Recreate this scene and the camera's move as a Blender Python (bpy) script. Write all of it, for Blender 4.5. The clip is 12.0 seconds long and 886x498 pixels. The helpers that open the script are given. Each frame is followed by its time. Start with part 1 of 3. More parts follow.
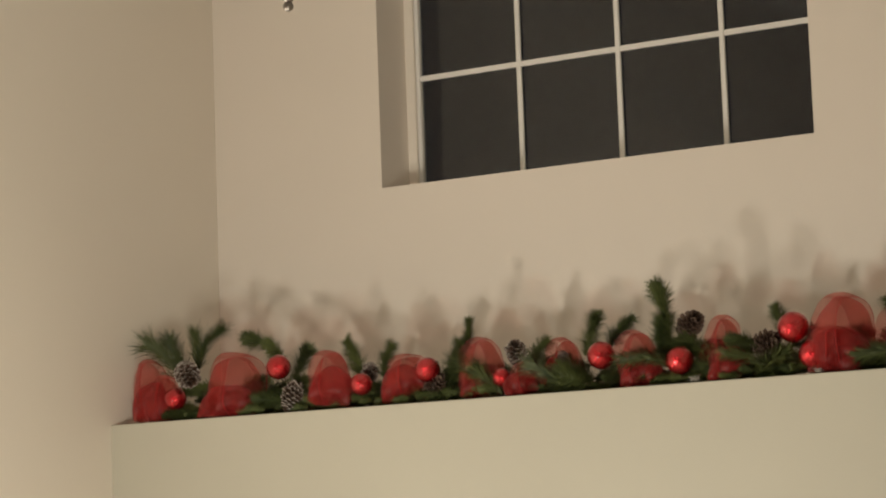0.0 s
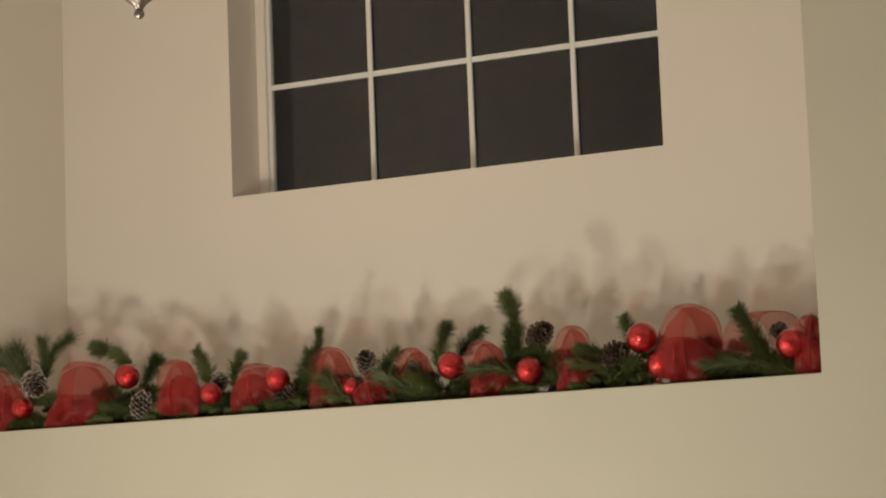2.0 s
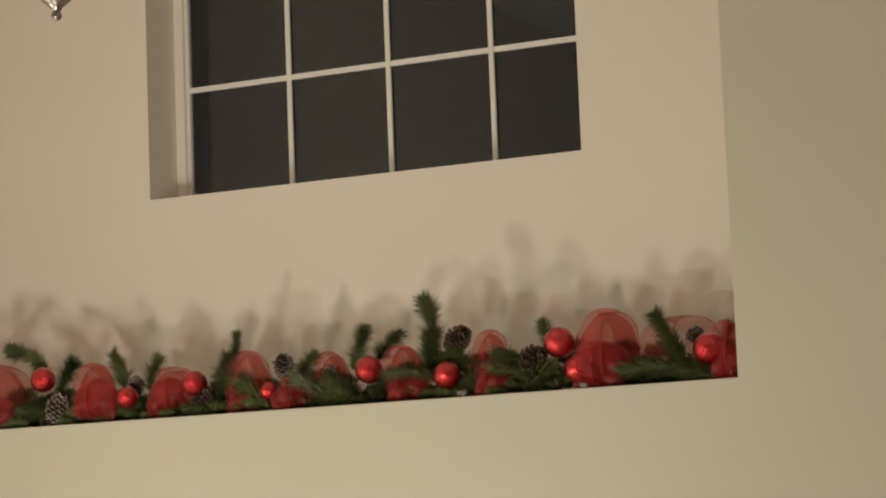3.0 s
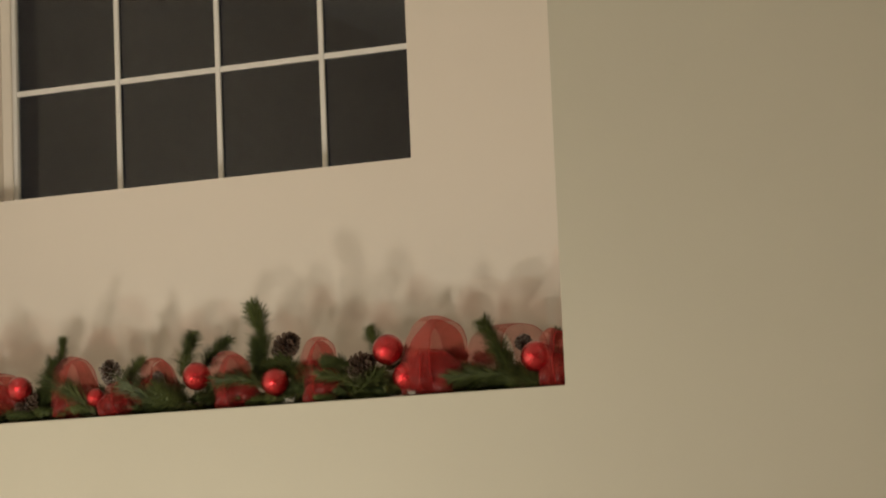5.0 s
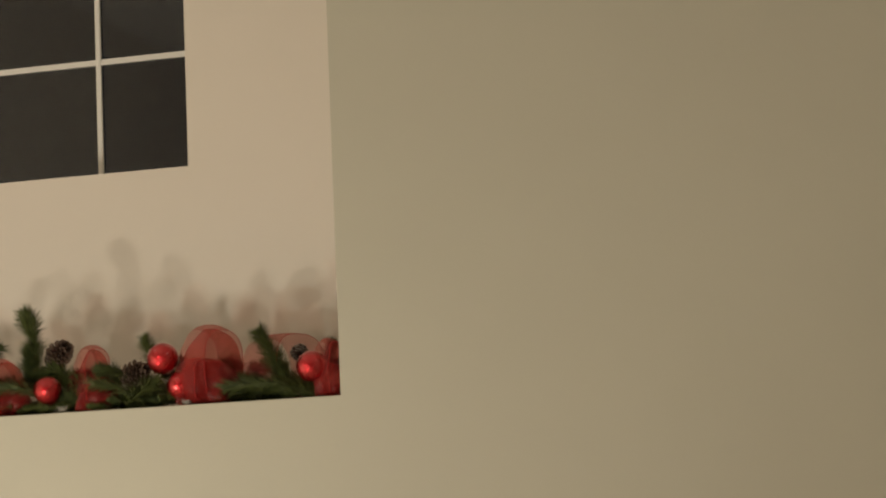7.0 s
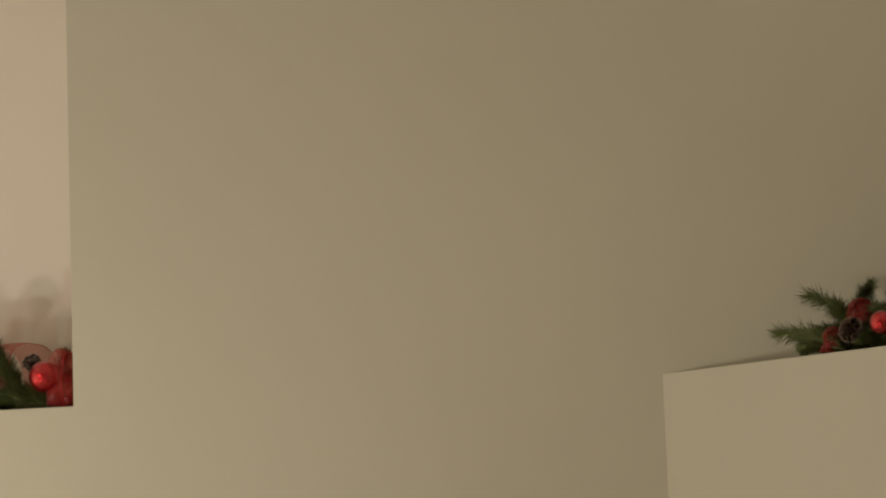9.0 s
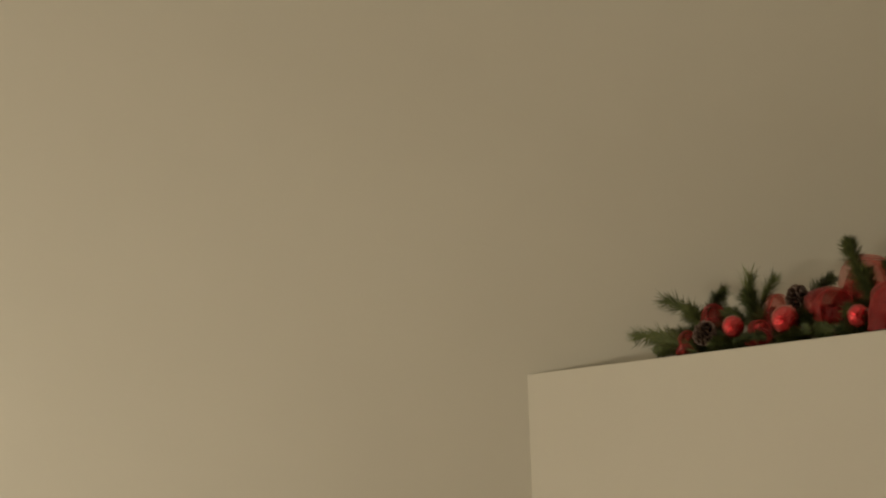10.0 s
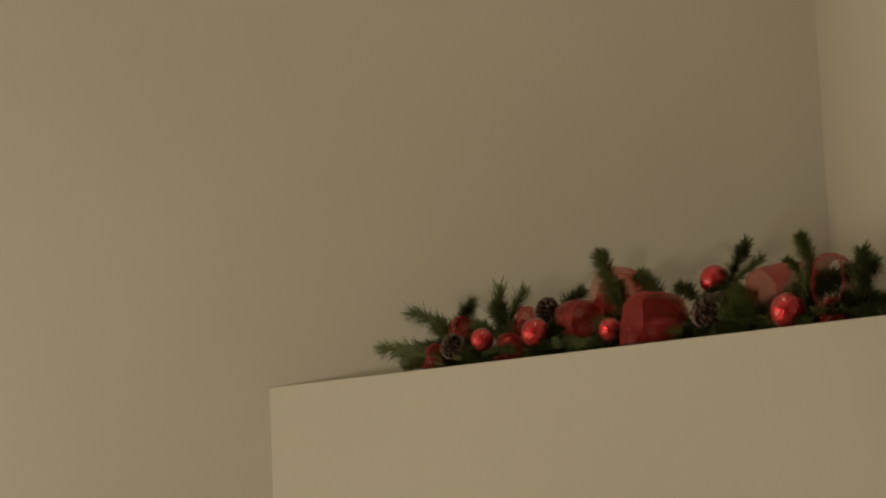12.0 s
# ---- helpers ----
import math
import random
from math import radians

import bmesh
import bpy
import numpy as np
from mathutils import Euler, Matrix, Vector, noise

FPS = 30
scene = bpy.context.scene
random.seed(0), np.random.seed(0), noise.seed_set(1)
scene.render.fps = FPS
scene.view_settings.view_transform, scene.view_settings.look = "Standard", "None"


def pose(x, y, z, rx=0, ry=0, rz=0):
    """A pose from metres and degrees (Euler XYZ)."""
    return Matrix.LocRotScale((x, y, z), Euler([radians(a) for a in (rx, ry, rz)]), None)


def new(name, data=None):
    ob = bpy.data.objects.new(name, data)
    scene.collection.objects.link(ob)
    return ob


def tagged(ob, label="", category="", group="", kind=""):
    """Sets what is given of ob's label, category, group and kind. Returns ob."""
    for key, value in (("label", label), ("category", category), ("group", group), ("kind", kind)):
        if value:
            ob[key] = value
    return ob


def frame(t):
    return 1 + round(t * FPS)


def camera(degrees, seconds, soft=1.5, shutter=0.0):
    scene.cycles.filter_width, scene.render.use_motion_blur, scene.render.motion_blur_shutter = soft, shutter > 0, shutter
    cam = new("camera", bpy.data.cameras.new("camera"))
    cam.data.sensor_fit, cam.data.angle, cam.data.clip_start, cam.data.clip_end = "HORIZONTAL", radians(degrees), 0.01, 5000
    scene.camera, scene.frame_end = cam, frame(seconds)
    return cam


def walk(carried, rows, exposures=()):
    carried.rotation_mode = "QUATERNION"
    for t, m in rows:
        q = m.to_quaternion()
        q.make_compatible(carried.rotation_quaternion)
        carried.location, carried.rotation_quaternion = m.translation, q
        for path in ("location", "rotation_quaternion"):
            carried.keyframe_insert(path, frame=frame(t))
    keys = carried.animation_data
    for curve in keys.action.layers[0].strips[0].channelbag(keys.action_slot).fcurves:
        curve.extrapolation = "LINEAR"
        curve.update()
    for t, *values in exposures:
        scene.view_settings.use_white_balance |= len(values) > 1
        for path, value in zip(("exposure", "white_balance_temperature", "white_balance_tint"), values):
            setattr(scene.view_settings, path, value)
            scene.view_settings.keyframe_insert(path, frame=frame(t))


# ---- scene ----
cam = camera(20.23, 12.0, soft=2.0)
PATH = [
    (0.0, pose(0.000, 0.000, 1.650, 97.032, 2.052, 31.585)),
    (0.5, pose(0.000, 0.000, 1.650, 97.049, 2.088, 30.727)),
    (1.0, pose(0.000, 0.000, 1.650, 97.075, 2.122, 29.888)),
    (1.5, pose(0.000, 0.000, 1.650, 97.108, 2.131, 29.010)),
    (2.0, pose(0.000, 0.000, 1.650, 97.135, 2.161, 28.126)),
    (2.5, pose(0.000, 0.000, 1.650, 97.148, 2.195, 27.209)),
    (3.0, pose(0.000, 0.000, 1.650, 97.155, 2.214, 26.228)),
    (3.2, pose(0.000, 0.000, 1.650, 97.162, 2.227, 25.819)),
    (5.0, pose(0.000, 0.000, 1.650, 97.162, 2.359, 22.274)),
    (5.5, pose(0.000, 0.000, 1.650, 97.158, 2.384, 21.397)),
    (6.0, pose(0.000, 0.000, 1.650, 97.169, 2.353, 20.137)),
    (6.5, pose(0.000, 0.000, 1.650, 97.167, 2.381, 18.450)),
    (7.0, pose(0.000, 0.000, 1.650, 97.182, 2.385, 17.089)),
    (7.2, pose(0.000, 0.000, 1.650, 97.188, 2.371, 16.540)),
    (8.8, pose(0.000, 0.000, 1.650, 97.281, 2.185, 11.569)),
    (9.0, pose(0.003, -0.015, 1.648, 97.262, 2.156, 10.947)),
    (9.5, pose(0.043, -0.266, 1.616, 97.280, 2.161, 9.425)),
    (10.0, pose(0.040, -0.298, 1.612, 97.289, 2.177, 7.917)),
    (10.5, pose(0.010, -0.095, 1.638, 97.294, 2.241, 6.318)),
    (11.0, pose(-0.001, 0.009, 1.651, 97.296, 2.391, 4.759)),
    (11.5, pose(0.003, -0.062, 1.642, 97.295, 2.406, 3.249)),
    (12.0, pose(0.003, -0.123, 1.634, 97.281, 2.388, 1.795)),
]
EXPOSURES = [
    (0.0, 0.03, 6230, 9.2),
    (3.2, 0.0, 6340, 9.0),
    (5.5, -0.02, 6420, 8.4),
    (7.2, -0.04, 6480, 8.2),
    (8.8, -0.06, 6520, 8.6),
    (9.5, 0.04, 6560, 9.2),
    (10.0, 0.06, 6580, 9.2),
    (10.5, 0.01, 6650, 8.8),
    (11.0, -0.09, 6690, 9.2),
    (12.0, -0.07, 6780, 9.2),
]
walk(cam, PATH, EXPOSURES)

# ---- world and lamps: night outside, warm lamps low in the room, added fill overhead ----
world = bpy.data.worlds.new("night")
scene.world = world
world.use_nodes = True
world.node_tree.nodes["Background"].inputs[0].default_value = (0.010, 0.012, 0.018, 1)
world.node_tree.nodes["Background"].inputs[1].default_value = 0.25
scene.view_settings.exposure = 0.0


def lamp(name, place, watts, radius, colour):
    data = bpy.data.lights.new(name, "POINT")
    data.energy, data.shadow_soft_size, data.color = watts, radius, colour
    ob = new(name, data)
    ob.location = place
    return ob


WARM = (1.0, 0.905, 0.735)
lamp("lamp_light", (-2.17, 2.95, 1.36), 31, 0.03, WARM)
lamp("lamp_light", (-2.84, 3.00, 1.43), 38, 0.03, WARM)
lamp("lamp_light", (-3.20, 4.20, 1.50), 24, 0.035, WARM)
lamp("lamp_light", (-4.05, 3.70, 1.53), 33, 0.03, WARM)
# Added fill near the ceiling, no known fixture; evens out the upper walls.
lamp("overhead_fill_light", (0.0, 4.40, 3.90), 6.5, 0.10, WARM)
lamp("overhead_fill_light", (-3.7, 4.60, 4.08), 4, 0.08, WARM)


# ---- materials ----
def material(name):
    m = bpy.data.materials.new(name)
    m.use_nodes = True
    return m, m.node_tree.nodes, m.node_tree.links, m.node_tree.nodes["Principled BSDF"]


def ramp(nodes, links, source, stops):
    r = nodes.new("ShaderNodeValToRGB")
    while len(r.color_ramp.elements) < len(stops):
        r.color_ramp.elements.new(0.5)
    for e, (pos, col) in zip(r.color_ramp.elements, stops):
        e.position, e.color = pos, (*col, 1)
    links.new(source, r.inputs[0])
    return r.outputs[0]


def noise_tex(nodes, links, scale, detail=4.0, coords="Object"):
    tc, n = nodes.new("ShaderNodeTexCoord"), nodes.new("ShaderNodeTexNoise")
    n.inputs["Scale"].default_value, n.inputs["Detail"].default_value = scale, detail
    links.new(tc.outputs[coords], n.inputs["Vector"])
    return n.outputs[0]


def bump(nodes, links, shader, height, strength, distance):
    b = nodes.new("ShaderNodeBump")
    b.inputs["Strength"].default_value, b.inputs["Distance"].default_value = strength, distance
    links.new(height, b.inputs["Height"])
    links.new(b.outputs[0], shader.inputs["Normal"])


def paint(name, low, high, rough=0.6):
    """Rolled wall paint: faint large clouds, fine orange-peel relief."""
    m, nodes, links, sh = material(name)
    links.new(ramp(nodes, links, noise_tex(nodes, links, 1.3, 5), [(0.3, low), (0.7, high)]), sh.inputs["Base Color"])
    sh.inputs["Roughness"].default_value = rough
    bump(nodes, links, sh, noise_tex(nodes, links, 160, 2), 0.12, 0.002)
    return m


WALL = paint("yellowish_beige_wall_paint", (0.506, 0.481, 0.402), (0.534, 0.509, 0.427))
# Rose tint is paint; the extra lightness over WALL stands in for light.
PALE = paint("rose_beige_paint_lightened_as_lit", (0.768, 0.698, 0.626), (0.798, 0.726, 0.654))
# Lighter than WALL too, tuned to the brightness falling on this wall.
WEST = paint("warm_beige_paint_lightened_as_lit", (0.745, 0.682, 0.600), (0.770, 0.706, 0.622))
CEIL = paint("white_ceiling_paint", (0.76, 0.73, 0.68), (0.80, 0.77, 0.72))
TRIM = paint("white_window_vinyl", (0.79, 0.77, 0.74), (0.83, 0.81, 0.78), 0.35)
STOP = paint("cream_window_stop_paint", (0.84, 0.77, 0.69), (0.88, 0.81, 0.73), 0.4)
FLOOR = paint("tan_carpet", (0.34, 0.27, 0.20), (0.42, 0.34, 0.26), 0.9)


def glass():
    m, nodes, links, sh = material("window_glass")
    sh.inputs["Base Color"].default_value = (0.96, 0.98, 0.97, 1)
    sh.inputs["Transmission Weight"].default_value = 1.0
    sh.inputs["Roughness"].default_value = 0.02
    sh.inputs["IOR"].default_value = 1.5
    return m


def nickel():
    m, nodes, links, sh = material("brushed_nickel")
    links.new(ramp(nodes, links, noise_tex(nodes, links, 40), [(0.3, (0.24, 0.215, 0.20)), (0.7, (0.33, 0.30, 0.28))]), sh.inputs["Base Color"])
    sh.inputs["Metallic"].default_value, sh.inputs["Roughness"].default_value = 1.0, 0.28
    return m


def foil_red():
    """Red lacquered bauble with a fine crackled glitter skin."""
    m, nodes, links, sh = material("red_crackle_foil")
    tc, v = nodes.new("ShaderNodeTexCoord"), nodes.new("ShaderNodeTexVoronoi")
    v.inputs["Scale"].default_value = 170
    links.new(tc.outputs["Object"], v.inputs["Vector"])
    links.new(ramp(nodes, links, noise_tex(nodes, links, 35), [(0.3, (0.42, 0.010, 0.014)), (0.7, (0.55, 0.018, 0.026))]), sh.inputs["Base Color"])
    sh.inputs["Metallic"].default_value, sh.inputs["Roughness"].default_value = 0.8, 0.24
    sh.inputs["Coat Weight"].default_value, sh.inputs["Coat Roughness"].default_value = 1.0, 0.06
    bump(nodes, links, sh, v.outputs["Distance"], 0.60, 0.0028)
    return m


def mesh_red(name, cover, low, high):
    """Open-weave red ribbon: threads with gaps, so that what lies behind shows through."""
    m, nodes, links, sh = material(name)
    links.new(ramp(nodes, links, noise_tex(nodes, links, 18), [(0.3, low), (0.7, high)]), sh.inputs["Base Color"])
    sh.inputs["Roughness"].default_value = 0.30
    sh.inputs["Sheen Weight"].default_value = 0.25
    tl, mix, tr, out = (nodes.new("ShaderNode" + k) for k in ("BsdfTranslucent", "MixShader", "BsdfTransparent", "MixShader"))
    tl.inputs[0].default_value = (*high, 1)
    mix.inputs[0].default_value = 0.35
    tr.inputs[0].default_value = (1.0, 0.77, 0.74, 1)
    links.new(sh.outputs[0], mix.inputs[1])
    links.new(tl.outputs[0], mix.inputs[2])
    weave = ramp(nodes, links, noise_tex(nodes, links, 900, 2), [(0.35, (cover - 0.14,) * 3), (0.65, (cover + 0.14,) * 3)])
    links.new(weave, out.inputs[0])
    bump(nodes, links, sh, noise_tex(nodes, links, 520, 3), 0.55, 0.0012)
    links.new(tr.outputs[0], out.inputs[1])
    links.new(mix.outputs[0], out.inputs[2])
    links.new(out.outputs[0], nodes["Material Output"].inputs[0])
    return m


def needles(name, dark, light):
    m, nodes, links, sh = material(name)
    geo, mul = nodes.new("ShaderNodeNewGeometry"), nodes.new("ShaderNodeObjectInfo")
    add = nodes.new("ShaderNodeMath")
    add.operation = "MULTIPLY_ADD"
    add.inputs[1].default_value = 0.5
    half = nodes.new("ShaderNodeMath")
    half.operation = "MULTIPLY"
    half.inputs[1].default_value = 0.5
    links.new(mul.outputs["Random"], half.inputs[0])
    links.new(geo.outputs["Random Per Island"], add.inputs[0])
    links.new(half.outputs[0], add.inputs[2])
    links.new(ramp(nodes, links, add.outputs[0], [(0.1, dark), (0.9, light)]), sh.inputs["Base Color"])
    sh.inputs["Roughness"].default_value = 0.5
    return m


def cone_brown(name, rim):
    """Brown cone scales, white frosting on the outer rims."""
    m, nodes, links, sh = material(name)
    att = nodes.new("ShaderNodeAttribute")
    att.attribute_name = "tip"
    frost = nodes.new("ShaderNodeMath")
    frost.operation = "MULTIPLY_ADD"
    frost.inputs[1].default_value = 0.45
    links.new(noise_tex(nodes, links, 120), frost.inputs[0])
    links.new(att.outputs["Fac"], frost.inputs[2])
    links.new(ramp(nodes, links, frost.outputs[0], [(0.45, (0.035, 0.018, 0.010)), (0.80, (0.12, 0.075, 0.055)), (0.98, rim)]), sh.inputs["Base Color"])
    sh.inputs["Roughness"].default_value = 0.55
    return m


GLASS, NICKEL, FOIL = glass(), nickel(), foil_red()
RIBBON = mesh_red("red_mesh_ribbon", 0.24, (0.48, 0.050, 0.048), (0.60, 0.080, 0.074))
HEM = mesh_red("dense_red_ribbon", 0.74, (0.38, 0.014, 0.014), (0.48, 0.024, 0.022))
FOLD = mesh_red("folded_red_ribbon", 0.50, (0.36, 0.020, 0.020), (0.46, 0.034, 0.031))
NEEDLE = needles("pine_needles", (0.030, 0.048, 0.017), (0.165, 0.194, 0.060))
FROST = needles("white_frosted_needles", (0.26, 0.25, 0.22), (0.50, 0.48, 0.44))
BARK = paint("brown_stem", (0.05, 0.03, 0.018), (0.09, 0.055, 0.03), 0.8)
CONE, CONE_DARK = cone_brown("frosted_cone_scale", (0.50, 0.46, 0.42)), cone_brown("brown_cone_scale", (0.19, 0.135, 0.105))


# ---- building blocks ----
def finish(name, bm, mat, parent=None, label="", smooth=False):
    me = bpy.data.meshes.new(name)
    bm.normal_update()
    bm.to_mesh(me)
    bm.free()
    for k in (mat if isinstance(mat, (list, tuple)) else (mat,)):
        me.materials.append(k)
    if smooth:
        for p in me.polygons:
            p.use_smooth = True
    ob = new(name, me)
    ob.parent = parent
    if label:
        tagged(ob, label)
    return ob


def part(name, bm, mat, parent, label="", smooth=False):
    return finish(name, bm, mat, parent, label, smooth)


def box(bm, x0, x1, y0, y1, z0, z1):
    r = bmesh.ops.create_cube(bm, size=1.0, matrix=Matrix.Translation(((x0 + x1) / 2, (y0 + y1) / 2, (z0 + z1) / 2)) @ Matrix.Diagonal((x1 - x0, y1 - y0, z1 - z0, 1)))
    return r["verts"]


def prism(bm, plan, z0, z1):
    low, high = [bm.verts.new((x, y, z0)) for x, y in plan], [bm.verts.new((x, y, z1)) for x, y in plan]
    bm.faces.new(low[::-1])
    bm.faces.new(high)
    for i in range(len(plan)):
        j = (i + 1) % len(plan)
        bm.faces.new((low[i], low[j], high[j], high[i]))


def lathe(bm, profile, at=Matrix.Identity(4), sides=24):
    """Turns (radius, height) pairs round the z axis."""
    rings = []
    for r, z in profile:
        rings.append([bm.verts.new(at @ Vector((r * math.cos(2 * math.pi * k / sides), r * math.sin(2 * math.pi * k / sides), z))) for k in range(sides)])
    for a, b in zip(rings, rings[1:]):
        for k in range(sides):
            j = (k + 1) % sides
            bm.faces.new((a[k], a[j], b[j], b[k]))
    bm.faces.new(rings[0][::-1])
    bm.faces.new(rings[-1])


def tube(bm, points, radii, sides=6):
    """A round rod along a run of points."""
    rings = []
    for i, p in enumerate(points):
        way = (points[min(i + 1, len(points) - 1)] - points[max(i - 1, 0)]).normalized()
        a = way.orthogonal().normalized()
        b = way.cross(a)
        r = radii[i] if isinstance(radii, (list, tuple)) else radii
        rings.append([bm.verts.new(p + (a * math.cos(2 * math.pi * k / sides) + b * math.sin(2 * math.pi * k / sides)) * r) for k in range(sides)])
    for s, e in zip(rings, rings[1:]):
        for k in range(sides):
            j = (k + 1) % sides
            bm.faces.new((s[k], s[j], e[j], e[k]))
    bm.faces.new(rings[0][::-1])
    bm.faces.new(rings[-1])


# ---- the room ----
LEFT, FRONT, BACK, RIGHT = -4.71, 5.80, 6.355, 0.775
SHELF, NICHE_R, TOP, REAR = 2.07, -2.03, 4.20, -5.60
OUT = 6.62
CORNER_X, CORNER_TURN, CORNER_TOP = -0.58, 42, 2.0755
CORNER_Y = FRONT - (RIGHT - CORNER_X) * math.tan(radians(CORNER_TURN))


def structure(name, bm, mat, label, category):
    return tagged(finish(name, bm, mat), label, category, kind="structure")


bm = bmesh.new()
box(bm, LEFT - 0.15, RIGHT + 0.15, REAR - 0.15, OUT, -0.12, 0.0)
structure("floor", bm, FLOOR, "plain tan carpet floor of the room", "floor")
bm = bmesh.new()
box(bm, LEFT - 0.15, RIGHT + 0.15, REAR - 0.15, OUT, TOP, TOP + 0.12)
structure("ceiling", bm, CEIL, "plain white painted high ceiling", "ceiling")
bm = bmesh.new()
box(bm, LEFT - 0.15, LEFT, REAR - 0.15, OUT, 0, TOP)
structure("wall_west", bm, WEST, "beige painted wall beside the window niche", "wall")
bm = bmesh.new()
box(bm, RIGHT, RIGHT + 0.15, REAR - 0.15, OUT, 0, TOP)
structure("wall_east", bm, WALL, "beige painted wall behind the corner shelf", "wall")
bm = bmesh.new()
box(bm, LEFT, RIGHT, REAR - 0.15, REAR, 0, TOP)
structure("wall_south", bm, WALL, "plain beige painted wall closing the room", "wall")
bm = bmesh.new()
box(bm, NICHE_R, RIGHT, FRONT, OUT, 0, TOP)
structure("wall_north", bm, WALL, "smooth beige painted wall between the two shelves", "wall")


def soften(bm, test, width=0.004):
    edges = [e for e in bm.edges if test(e)]
    bmesh.ops.bevel(bm, geom=edges, offset=width, segments=3, affect="EDGES", profile=0.5)


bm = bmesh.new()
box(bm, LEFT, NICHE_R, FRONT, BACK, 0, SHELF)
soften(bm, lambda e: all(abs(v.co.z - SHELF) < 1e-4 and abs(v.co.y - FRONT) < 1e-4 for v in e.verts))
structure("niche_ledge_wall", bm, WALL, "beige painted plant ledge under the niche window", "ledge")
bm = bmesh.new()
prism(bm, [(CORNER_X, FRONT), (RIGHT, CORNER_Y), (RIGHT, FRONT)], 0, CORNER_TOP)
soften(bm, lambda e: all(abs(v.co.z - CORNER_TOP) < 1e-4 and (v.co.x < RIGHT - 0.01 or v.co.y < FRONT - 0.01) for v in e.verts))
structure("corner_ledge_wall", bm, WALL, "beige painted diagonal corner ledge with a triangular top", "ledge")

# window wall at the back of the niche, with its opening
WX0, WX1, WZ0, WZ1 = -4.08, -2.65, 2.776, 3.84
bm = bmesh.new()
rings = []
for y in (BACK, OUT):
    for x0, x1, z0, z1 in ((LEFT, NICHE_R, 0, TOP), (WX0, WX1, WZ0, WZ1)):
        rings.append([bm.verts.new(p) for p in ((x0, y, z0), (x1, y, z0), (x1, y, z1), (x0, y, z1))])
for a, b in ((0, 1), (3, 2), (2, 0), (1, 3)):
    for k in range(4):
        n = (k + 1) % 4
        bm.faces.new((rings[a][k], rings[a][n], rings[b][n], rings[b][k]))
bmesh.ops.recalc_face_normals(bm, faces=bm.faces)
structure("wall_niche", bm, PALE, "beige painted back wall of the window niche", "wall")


def window():
    top = tagged(new("window_1"), "white vinyl window with a square grid, night outside", "window", kind="structure")
    fy0, gy = BACK + 0.170, BACK + 0.173
    side, low = 0.045, 0.024
    x0, x1, z0, z1 = WX0 + side, WX1 - side, WZ0 + low, WZ1 - side
    fr = bmesh.new()
    for b in ((WX0, x0, WZ0, WZ1), (x1, WX1, WZ0, WZ1), (x0, x1, WZ0, z0), (x0, x1, z1, WZ1)):
        box(fr, b[0], b[1], fy0, fy0 + 0.024, b[2], b[3])
    bmesh.ops.bevel(fr, geom=[e for e in fr.edges], offset=0.002, segments=2, affect="EDGES")
    part("window_frame", fr, TRIM, top)
    for a, c in ((WX0, WX0 + 0.033), (WX1 - 0.033, WX1)):
        b = bmesh.new()
        box(b, a, c, fy0 - 0.012, fy0 - 0.001, WZ0, WZ1)
        bmesh.ops.bevel(b, geom=[e for e in b.edges], offset=0.002, segments=2, affect="EDGES")
        part("window_stop", b, STOP, top, "cream painted wooden stop")
    xs = [-3.680, -3.338, -2.996]
    zs = [3.136, 3.476]
    half = 0.0082
    for x in xs:
        b = bmesh.new()
        box(b, x - half, x + half, gy, gy + 0.010, z0, z1)
        bmesh.ops.bevel(b, geom=[e for e in b.edges], offset=0.002, segments=1, affect="EDGES")
        part("muntin", b, TRIM, top)
    gx = [x0, *xs, x1]
    gz = [z0, *zs, z1]
    for z in zs:
        for a, c in zip(gx, gx[1:]):
            b = bmesh.new()
            box(b, a if a == x0 else a + half, c if c == x1 else c - half, gy + 0.001, gy + 0.009, z - half, z + half)
            part("muntin", b, TRIM, top)
    for a, c in zip(gx, gx[1:]):
        for d, e in zip(gz, gz[1:]):
            b = bmesh.new()
            box(b, a + 0.0005, c - 0.0005, gy + 0.011, gy + 0.016, d + 0.0005, e - 0.0005)
            part("pane", b, GLASS, top)


window()


def chandelier(x, y, z):
    top = tagged(new("chandelier"), "brushed nickel chandelier hanging from the ceiling", "chandelier")
    top.location = (x, y, z)
    b = bmesh.new()
    bmesh.ops.create_uvsphere(b, u_segments=24, v_segments=16, radius=0.0112)
    part("finial", b, NICKEL, top, smooth=True)
    b = bmesh.new()
    lathe(b, [(0.004, 0.006), (0.009, 0.010), (0.011, 0.013), (0.013, 0.017), (0.020, 0.023), (0.030, 0.031), (0.038, 0.042), (0.044, 0.060), (0.046, 0.080), (0.040, 0.100), (0.020, 0.115), (0.014, 0.13)], sides=32)
    part("cup", b, NICKEL, top, smooth=True)
    b = bmesh.new()
    lathe(b, [(0.012, 0.128), (0.012, 0.6), (0.008, 0.62), (0.008, TOP - z - 0.03)], sides=16)
    part("stem", b, NICKEL, top, smooth=True)
    b = bmesh.new()
    lathe(b, [(0.010, TOP - z - 0.035), (0.05, TOP - z - 0.025), (0.062, TOP - z - 0.005), (0.062, TOP - z)], sides=24)
    part("canopy", b, NICKEL, top, smooth=True)


chandelier(-2.915, 4.20, 2.803)


